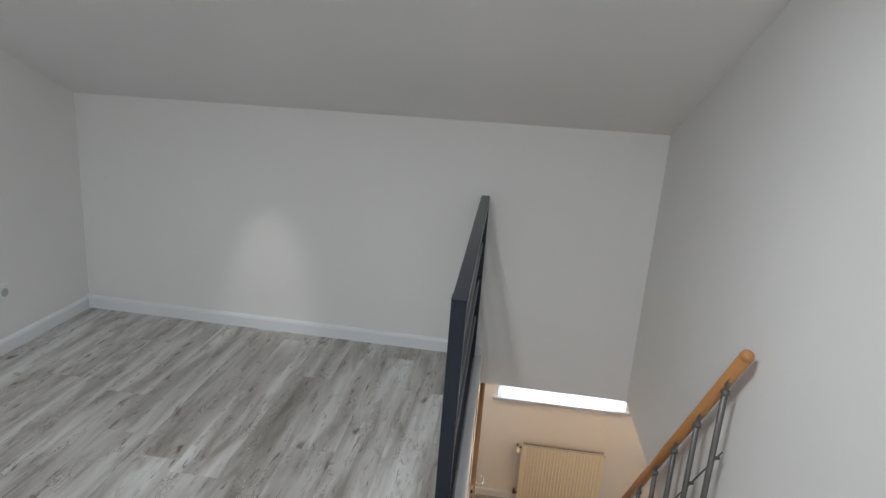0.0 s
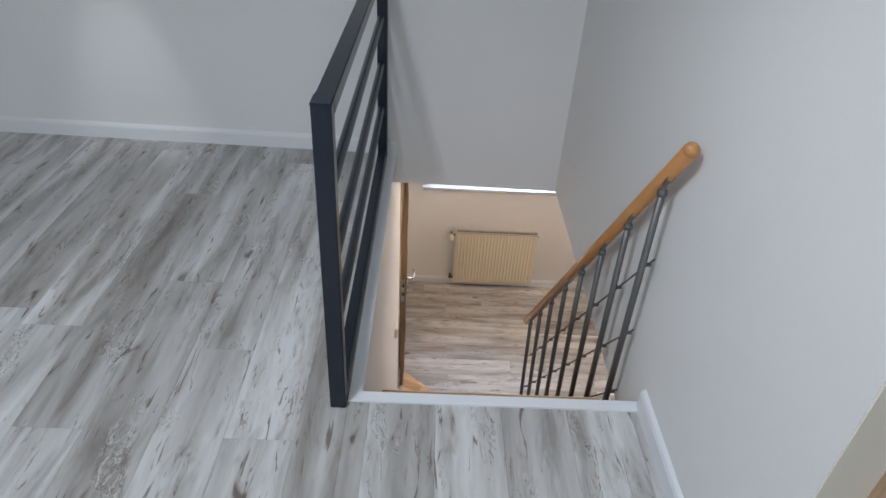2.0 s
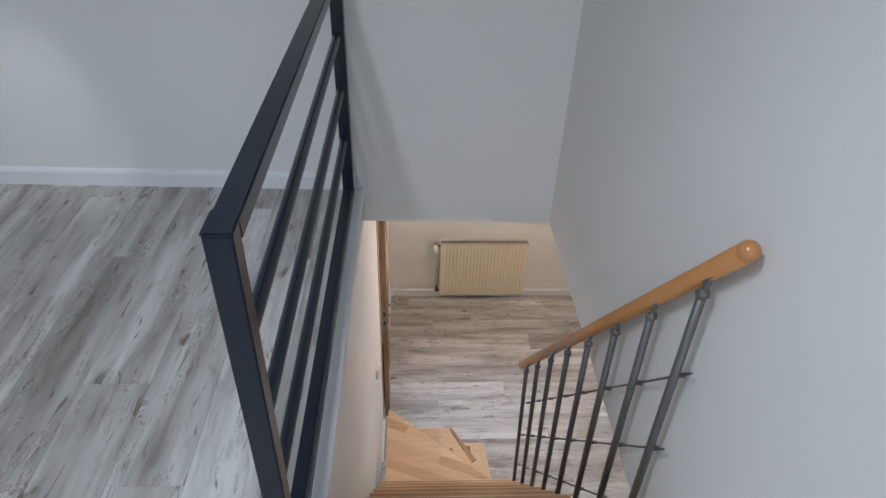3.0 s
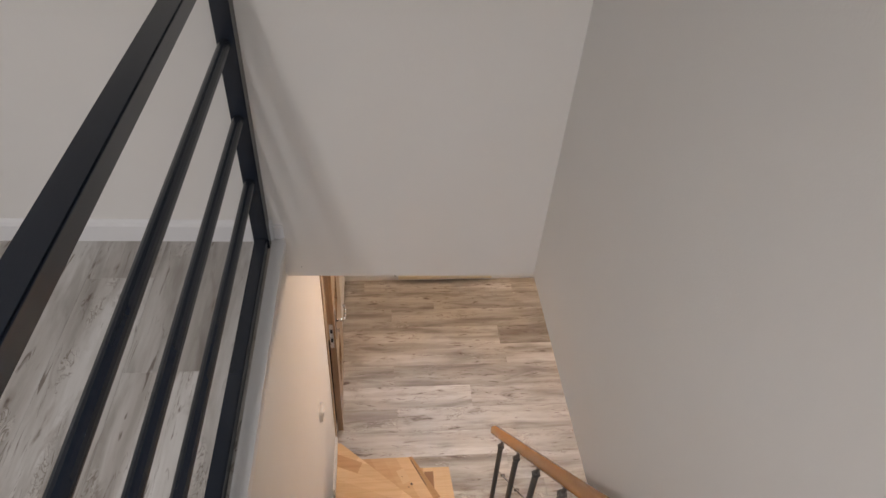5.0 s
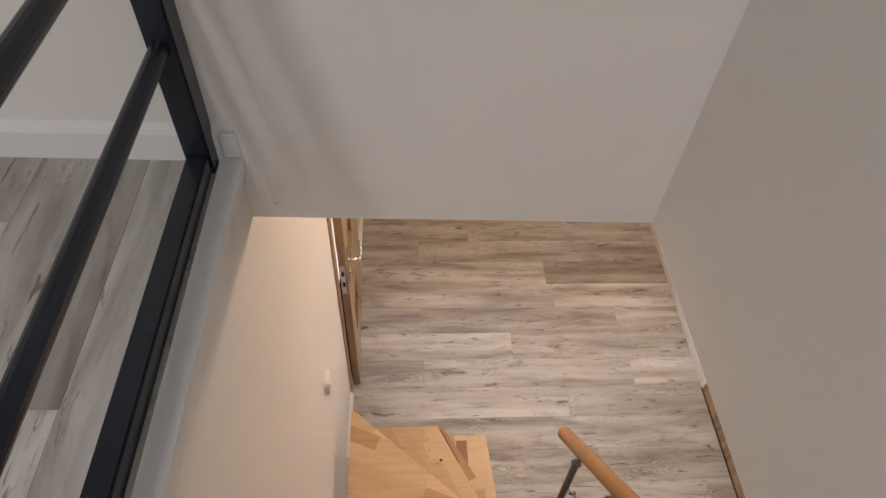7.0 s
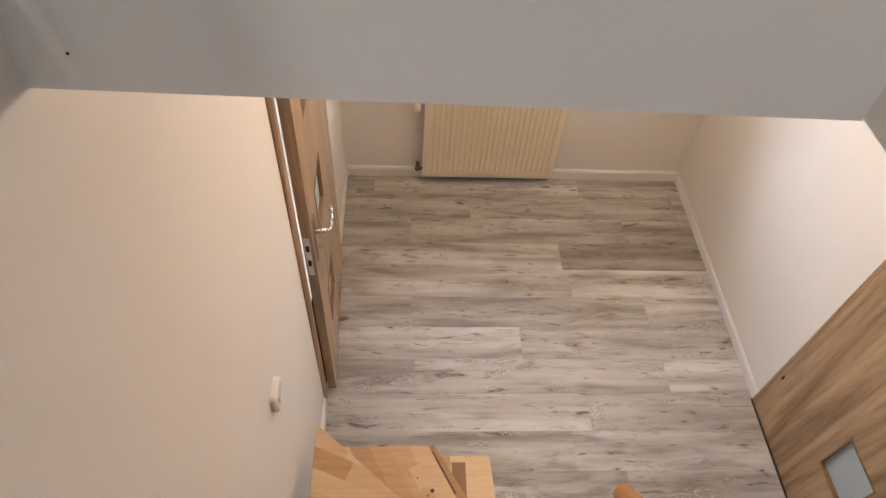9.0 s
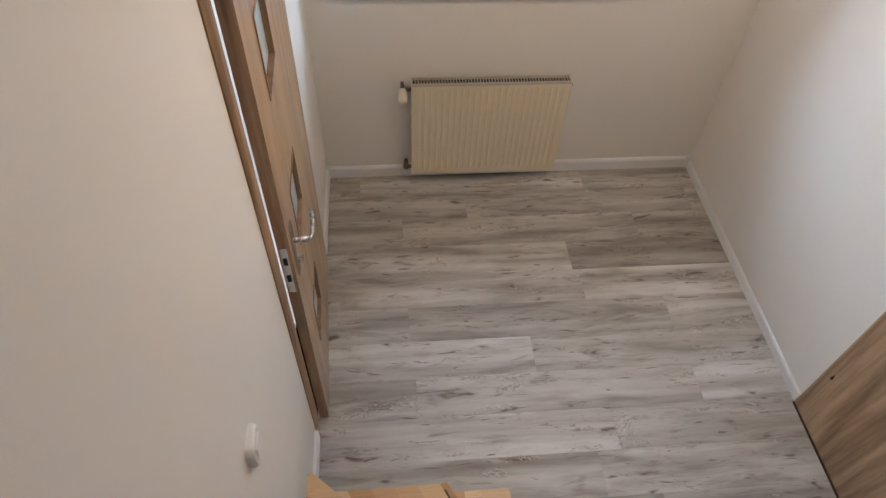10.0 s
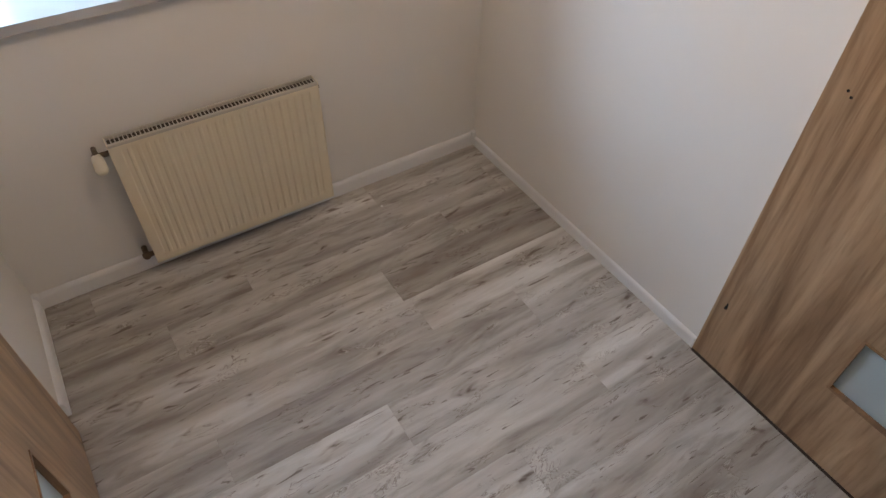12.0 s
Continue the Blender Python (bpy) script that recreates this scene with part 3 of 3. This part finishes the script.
door2 = glass_leaf("door_2", (XR - 0.006, 4.118, LOW + 0.008), 0, "oak-grained door with a column of small frosted panes, shut in the hall wall", -1, -0.531, (0.43, 1.02, 1.60))
for y, z in ((-0.056, 1.160), (-0.070, 1.148)):
    bm = bmesh.new()
    rod(bm, (-0.0015, y, z), (0.001, y, z), 0.004, 10)
    part("screw_hole", bm, BLACK, door2, "small dark screw hole")
bm = bmesh.new()
rod(bm, (-0.001, -0.042, 0.285), (0.001, -0.042, 0.31), 0.006, 8, 0.002)
part("knot", bm, BLACK, door2, "dark knot in the grain")
# shade in the gap under the shut door, put in as a dark strip
bm = bmesh.new()
box(bm, (XR - 0.012, 3.31, LOW), (XR + 0.03, 4.118, LOW + 0.006))
tagged(part("door_gap_shade", bm, SHADOW_GAP, None, "dark strip standing for the shade in the gap under the shut door"), kind="structure")

# upper doorway: frame set back in the plaster reveal
bm = bmesh.new()
box(bm, (XW + 0.085, 1.005, 0.0), (XW + 0.125, 1.045, 2.02))
box(bm, (XW + 0.085, 0.17, 0.0), (XW + 0.125, 0.23, 2.02))
box(bm, (XW + 0.085, 0.23, 1.96), (XW + 0.125, 0.985, 2.02))
part("door_3", bm, OAK_V, None, "oak-grained door frame set back in the wall", kind="structure")

# warm light bounced from the side room, put into the reveal's beige colour
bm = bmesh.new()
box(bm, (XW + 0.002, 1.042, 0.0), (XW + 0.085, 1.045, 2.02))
part("wall_reveal", bm, paint("reveal_warm_tint", (0.80, 0.735, 0.62)), None, "plaster reveal of the upper doorway, its beige tint standing for warm bounced light", kind="structure")

# ---- hall window ----
win = new("window_1")
tagged(win, "white window over the radiator with daylight behind", kind="structure")
win.location = (0.8, YH + 0.33, WZ0)
bm = bmesh.new()
y0, y1 = YH + 0.30, YH + 0.36
for lo, hi in (((WX0, y0, WZ0), (WX1, y1, WZ0 + 0.06)), ((WX0, y0, WZ1 - 0.06), (WX1, y1, WZ1)), ((WX0, y0, WZ0 + 0.06), (WX0 + 0.06, y1, WZ1 - 0.06)),
               ((WX1 - 0.06, y0, WZ0 + 0.06), (WX1, y1, WZ1 - 0.06)), ((0.77, y0, WZ0 + 0.06), (0.83, y1, WZ1 - 0.06))):
    box(bm, lo, hi)
bmesh.ops.transform(bm, matrix=Matrix.Translation(-win.location), verts=bm.verts)
part("window_frame", bm, PVC, win, "white plastic window frame")
for xa, xb in ((WX0 + 0.06, 0.77), (0.83, WX1 - 0.06)):
    bm = bmesh.new()
    box(bm, (xa, y0 + 0.025, WZ0 + 0.06), (xb, y0 + 0.035, WZ1 - 0.06))
    bmesh.ops.transform(bm, matrix=Matrix.Translation(-win.location), verts=bm.verts)
    pane = part("pane", bm, GLASS, win, "clear glass pane")
    pane.visible_shadow = False
bm = bmesh.new()
box(bm, (WX0 - 0.045, YH - 0.045, WZ0), (WX1 + 0.045, YH + 0.0, WZ0 + 0.03))
box(bm, (WX0, YH, WZ0), (WX1, y0, WZ0 + 0.03))
bmesh.ops.transform(bm, matrix=Matrix.Translation(-win.location), verts=bm.verts)
part("window_sill", bm, plain("sill_white", (0.52, 0.53, 0.55), 0.2), win, "glossy white window sill")

# ---- radiator ----
RX0, RX1, RZ0, RZ1, RYF = 0.488, 1.268, LOW + 0.078, LOW + 0.668, YH - 0.088
rad = thing("radiator", ((RX0 + RX1) / 2, YH - 0.06, RZ0), "cream ribbed panel radiator with a top grille, under the window", "radiator")
ri = Matrix.Translation(-rad.location)


def rpart(name, bm, material, label, parent=None, smooth=False):
    bmesh.ops.transform(bm, matrix=ri, verts=bm.verts)
    return part(name, bm, material, parent or rad, label, smooth=smooth)


bm = bmesh.new()
ribs = 23
wid = RX1 - RX0
xs, ys_ = [RX0, RX0 + 0.012], [0, 0]
for k in range(ribs):
    c = RX0 + 0.03 + (wid - 0.06) * (k + 0.5) / ribs
    p = (wid - 0.06) / ribs
    for dx, dy in ((-0.40, 0), (-0.24, 0.0048), (0.24, 0.0048), (0.40, 0)):
        xs.append(c + dx * p)
        ys_.append(dy)
xs += [RX1 - 0.012, RX1]
ys_ += [0, 0]
zs = [(RZ0 + 0.0, 0), (RZ0 + 0.028, 0), (RZ0 + 0.045, 1), (RZ1 - 0.045, 1), (RZ1 - 0.028, 0), (RZ1 - 0.010, 0)]
grid = [[bm.verts.new((x, RYF + 0.004 + dy * k, z)) for x, dy in zip(xs, ys_)] for z, k in zs]
for a, b in zip(grid, grid[1:]):
    for i in range(len(a) - 1):
        bm.faces.new((a[i], a[i + 1], b[i + 1], b[i]))
rpart("front_panel", bm, CREAM, "cream ribbed front panel")
bm = bmesh.new()
box(bm, (RX0, RYF + 0.055, RZ0), (RX1, RYF + 0.062, RZ1 - 0.01))
rpart("back_panel", bm, CREAM, "cream back panel")
for x in (RX0 - 0.003, RX1):
    bm = bmesh.new()
    box(bm, (x, RYF, RZ0 + 0.004), (x + 0.003, RYF + 0.055, RZ1))
    rpart("side_cover", bm, CREAM, "cream side cover")
bm = bmesh.new()
box(bm, (RX0, RYF, RZ1 - 0.012), (RX1, RYF + 0.010, RZ1))
box(bm, (RX0, RYF + 0.053, RZ1 - 0.012), (RX1, RYF + 0.060, RZ1))
n = 54
for k in range(n + 1):
    x = RX0 + (wid - 0.004) * k / n
    box(bm, (x, RYF + 0.010, RZ1 - 0.004), (x + 0.0036, RYF + 0.050, RZ1 - 0.001))
rpart("top_grille", bm, GRILLE, "slotted top grille")
# dark block close under the grille, so its slots look shaded
bm = bmesh.new()
box(bm, (RX0 + 0.003, RYF + 0.012, RZ0 + 0.02), (RX1 - 0.003, RYF + 0.050, RZ1 - 0.010))
rpart("slot_shade", bm, SHADOW_GAP, "dark block standing for the shade inside the radiator")
bm = bmesh.new()
rod(bm, (RX0, RYF + 0.035, RZ1 - 0.05), (RX0 - 0.05, RYF + 0.035, RZ1 - 0.05), 0.010)
rod(bm, (RX0 - 0.045, RYF + 0.035, RZ1 - 0.05), (RX0 - 0.045, YH, RZ1 - 0.05), 0.009)
ball(bm, (RX0 - 0.045, RYF + 0.035, RZ1 - 0.05), 0.016)
rpart("valve_body", bm, BRASS, "aged brass valve body", smooth=True)
bm = bmesh.new()
rod(bm, (RX0 - 0.045, RYF + 0.035, RZ1 - 0.055), (RX0 - 0.045, RYF - 0.020, RZ1 - 0.070), 0.020, 18, 0.022)
ball(bm, (RX0 - 0.045, RYF - 0.020, RZ1 - 0.070), 0.0222, 16, (1, 0.7, 1))
rpart("thermostat_head", bm, CREAM, "cream thermostatic head", smooth=True)
bm = bmesh.new()
rod(bm, (RX0, RYF + 0.035, RZ0 + 0.032), (RX0 - 0.035, RYF + 0.035, RZ0 + 0.032), 0.011)
rod(bm, (RX0 - 0.03, RYF + 0.03, RZ0 + 0.032), (RX0 - 0.03, YH, RZ0 + 0.032), 0.011)
ball(bm, (RX0 - 0.03, RYF + 0.035, RZ0 + 0.032), 0.018)
rpart("return_valve", bm, BRASS, "aged brass return valve", smooth=True)
bm = bmesh.new()
rod(bm, (RX1, RYF + 0.035, RZ1 - 0.04), (RX1 + 0.016, RYF + 0.035, RZ1 - 0.04), 0.008)
rpart("bleed_plug", bm, BRASS, "small brass bleed plug", smooth=True)
for x in (RX0 + 0.15, RX1 - 0.15):
    bm = bmesh.new()
    box(bm, (x, RYF + 0.062, RZ0 + 0.1), (x + 0.03, YH, RZ1 - 0.1))
    rpart("wall_bracket", bm, CREAM, "steel wall bracket")


# ---- switches and socket ----
def rounded_plate(bm, half, thick):
    """A square plate in the yz plane with well rounded corners and a soft front edge."""
    corner = half * 0.45
    loops = []
    for x, inset in ((0, 0), (thick * 0.55, 0), (thick * 0.85, 0.0015), (thick, 0.005)):
        loop = []
        for sy, sz, start in ((1, 1, 0), (-1, 1, 90), (-1, -1, 180), (1, -1, 270)):
            for step in range(5):
                t = radians(start + 22.5 * step)
                r = corner - inset
                loop.append(bm.verts.new((x, sy * (half - corner) + r * math.cos(t), sz * (half - corner) + r * math.sin(t))))
        loops.append(loop)
    for a, b in zip(loops, loops[1:]):
        for i in range(len(a)):
            j = (i + 1) % len(a)
            bm.faces.new((a[i], a[j], b[j], b[i]))
    bm.faces.new(loops[-1])


def switch(name, place, turn, label, group=""):
    """A rocker switch on a wall that faces +x before the turn."""
    ob = thing(name, place, label, "light switch", group)
    ob.rotation_euler = (0, 0, radians(turn))
    bm = bmesh.new()
    rounded_plate(bm, 0.041, 0.012)
    part("plate", bm, PLASTIC, ob, "rounded white plate")
    bm = bmesh.new()
    box(bm, (0.009, -0.024, -0.029), (0.0135, 0.024, 0.029), Matrix.Rotation(radians(3), 4, "Y"))
    bevel(bm, 0.002)
    part("rocker", bm, PLASTIC, ob, "white rocker")
    return ob


switch("light_switch", (XL, 3.59, -1.44), 0, "white rocker switch on the wall beside the stairs").scale = (1.6, 1, 1)
switch("light_switch", (XW, 1.147, 1.104), 180, "white rocker switch, the lower of two by the upper doorway", "switches by the doorway")
switch("light_switch", (XW, 1.142, 1.190), 180, "white rocker switch, the upper of two by the upper doorway", "switches by the doorway")
sock = thing("wall_socket", (XWEST, 2.70, 0.307), "white wall socket low on the loft wall", "wall socket")
bm = bmesh.new()
rounded_plate(bm, 0.041, 0.010)
part("plate", bm, PLASTIC, sock, "rounded white plate")
bm = bmesh.new()
rod(bm, (0.010, 0, 0), (0.0125, 0, 0), 0.021, 20)
part("socket_well", bm, plain("socket_shade", (0.45, 0.45, 0.46)), sock, "round socket face")

# lamps that light the place from outside the view
cl = thing("ceiling_lamp", (1.15, 4.42, SLAB), "round opal glass ceiling lamp in the hall", "ceiling lamp")
bm = bmesh.new()
rod(bm, (0, 0, 0), (0, 0, -0.03), 0.12, 24)
part("base", bm, PLASTIC, cl, "white base")
bm = bmesh.new()
ball(bm, (0, 0, -0.03), 0.11, 20, (1, 1, 0.45))
part("shade", bm, LAMP_GLASS, cl, "opal glass shade", smooth=True)

# small marks
bm = bmesh.new()
rod(bm, (0.072, low_y(0.072) - 0.001, -0.122), (0.072, low_y(0.072) + 0.001, -0.122), 0.0015, 8)
part("trim_nail_hole", bm, BLACK, None, "tiny dark nail hole", kind="structure")
bm = bmesh.new()
rod(bm, (XW - 0.0145, 1.23, 0.052), (XW - 0.0155, 1.23, 0.052), 0.0028, 10)
part("skirting_screw", bm, BLACK, None, "small dark screw head in the skirting board", kind="structure")
bm = bmesh.new()
box(bm, (0.001, low_y(0.02) - 0.013, 0.006), (0.030, low_y(0.02) + 0.004, 0.060))
bevel(bm, 0.004)
part("trim_upturn", bm, TRIM, None, "short white upturn of the edge strip on the wall", kind="structure")
speck = thing("plaster_crumb", (1.46, 5.44, LOW), "tiny white crumb of plaster on the laminate floor", "plaster crumb")
bm = bmesh.new()
ball(bm, (0, 0, 0.004), 0.006, 8, (1, 0.8, 0.6))
part("crumb", bm, TRIM, speck, "white plaster crumb")

# ---- laminate floors, piece by piece ----
PW, PL = 0.1875, 1.25
bm = bmesh.new()
for lo, hi in (((XWEST, YB, -0.22), (-0.05, YF + 0.07, -0.008)), ((-0.05, YB, -0.22), (0.0, YF + 0.02, -0.0125)), ((0.0, YB, -0.22), (XW, Y0 - 0.018, -0.0125))):
    box(bm, lo, hi)
loft_floor = part("floor_loft", bm, SHADOW_GAP, None, "grey whitewashed laminate floor of the loft", kind="structure")
bm = bmesh.new()
box(bm, (XL, 0.0, LOW - 0.1), (XR + 0.03, YH, LOW - 0.008))
hall_floor = part("floor_hall", bm, SHADOW_GAP, None, "grey whitewashed laminate floor of the hall", kind="structure")


def plank_mesh(rects, finish):
    bm = bmesh.new()
    for x0, y0, x1, y1 in rects:
        g, b = 0.0002, 0.0006
        low = [(x0 + g, y0 + g), (x1 - g, y0 + g), (x1 - g, y1 - g), (x0 + g, y1 - g)]
        top = [(x0 + g + b, y0 + g + b), (x1 - g - b, y0 + g + b), (x1 - g - b, y1 - g - b), (x0 + g + b, y1 - g - b)]
        rings = [[bm.verts.new((*p, z)) for p in ring] for ring, z in ((low, -0.008), (low, -b), (top, 0))]
        bm.faces.new(rings[2])
        for lo_, hi_ in zip(rings, rings[1:]):
            for i in range(4):
                bm.faces.new((lo_[i], lo_[(i + 1) % 4], hi_[(i + 1) % 4], hi_[i]))
    return mesh_of("plank", bm, finish)


def plank(parent, rects, z, upright, finish=None):
    """A plank; its mesh lies along x, and is turned where the planks run along y."""
    cx = sum(r[0] + r[2] for r in rects) / 2 / len(rects)
    cy = sum(r[1] + r[3] for r in rects) / 2 / len(rects)
    if upright:
        local = [(r[1] - cy, cx - r[2], r[3] - cy, cx - r[0]) for r in rects]
    else:
        local = [(r[0] - cx, r[1] - cy, r[2] - cx, r[3] - cy) for r in rects]
    ob = new("plank", plank_mesh(local, finish or random.choice((PALE, PALE, PALE, MEDIUM, MEDIUM, BROWN))))
    ob.parent = parent
    ob.matrix_basis = pose(cx, cy, z, 0, 0, 90 if upright else 0)


# hall: rows across, the joints that show come first
joints = {0: 0.77, 1: 0.42, 2: 1.264, 3: 0.04, 4: 0.425, 5: 0.98, 6: 0.44, 7: 1.268, -1: 0.2}
# boards' own tones; rows 5 to 10 darkened for the shade nearer the stairs
row_tones = {-1: [BROWN, MEDIUM], 0: [BROWN, MEDIUM], 1: [BROWN, BROWN, BROWN], 2: [PALE, BROWN], 3: [MEDIUM, PALE], 4: [MEDIUM, BROWN, MEDIUM],
          5: [MEDIUM, BROWN], 6: [BROWN, BROWN, MEDIUM], 7: [MEDIUM, BROWN], 8: [BROWN, MEDIUM], 9: [MEDIUM, BROWN], 10: [BROWN, MEDIUM]}
for k in range(-1, 31):
    ya, yb = max(5.462 - PW * (k + 1), 0.0), min(5.462 - PW * k, YH)
    if yb - ya < 0.01:
        continue
    x = joints.get(k, random.uniform(0, PL)) % PL - PL
    kinds = row_tones.get(k, [None] * 4)
    i = 0
    while x < XR:
        a, b = max(x, XL), min(x + PL, XR + 0.02)
        if b - a > 0.01:
            plank(hall_floor, [(a, ya, b, yb)], LOW, False, kinds[min(i, len(kinds) - 1)])
            i += 1
        x += PL
# loft: rows along y, cut round the stairwell
ends = {-4: 2.80, -1: 2.785, -2: 1.87, -5: 1.95, -3: 2.2, 0: 1.1}
for k in range(-13, 6):
    xa, xb = max(-0.132 + PW * k, XWEST), min(-0.132 + PW * (k + 1), XW)
    if xb - xa < 0.01:
        continue
    y = ends.get(k, random.uniform(0, PL)) % PL - 4 * PL
    while y < low_y(xa):
        a, b = max(y, YB), min(y + PL, low_y(xa) + 0.01)
        y += PL
        if b - a < 0.01:
            continue
        edge = Y0 - 0.018
        if xb <= -0.006 or b <= edge:
            rects = [(xa, a, xb, b)]
        else:
            rects = [(xa, a, xb, edge)] if a < edge else []
            if xa < -0.006:
                rects.append((xa, max(a, edge), -0.006, b))
                if a < edge:
                    rects = [(xa, a, -0.006, b), (-0.006, a, xb, edge)]
        if rects:
            plank(loft_floor, rects, 0.0, True)
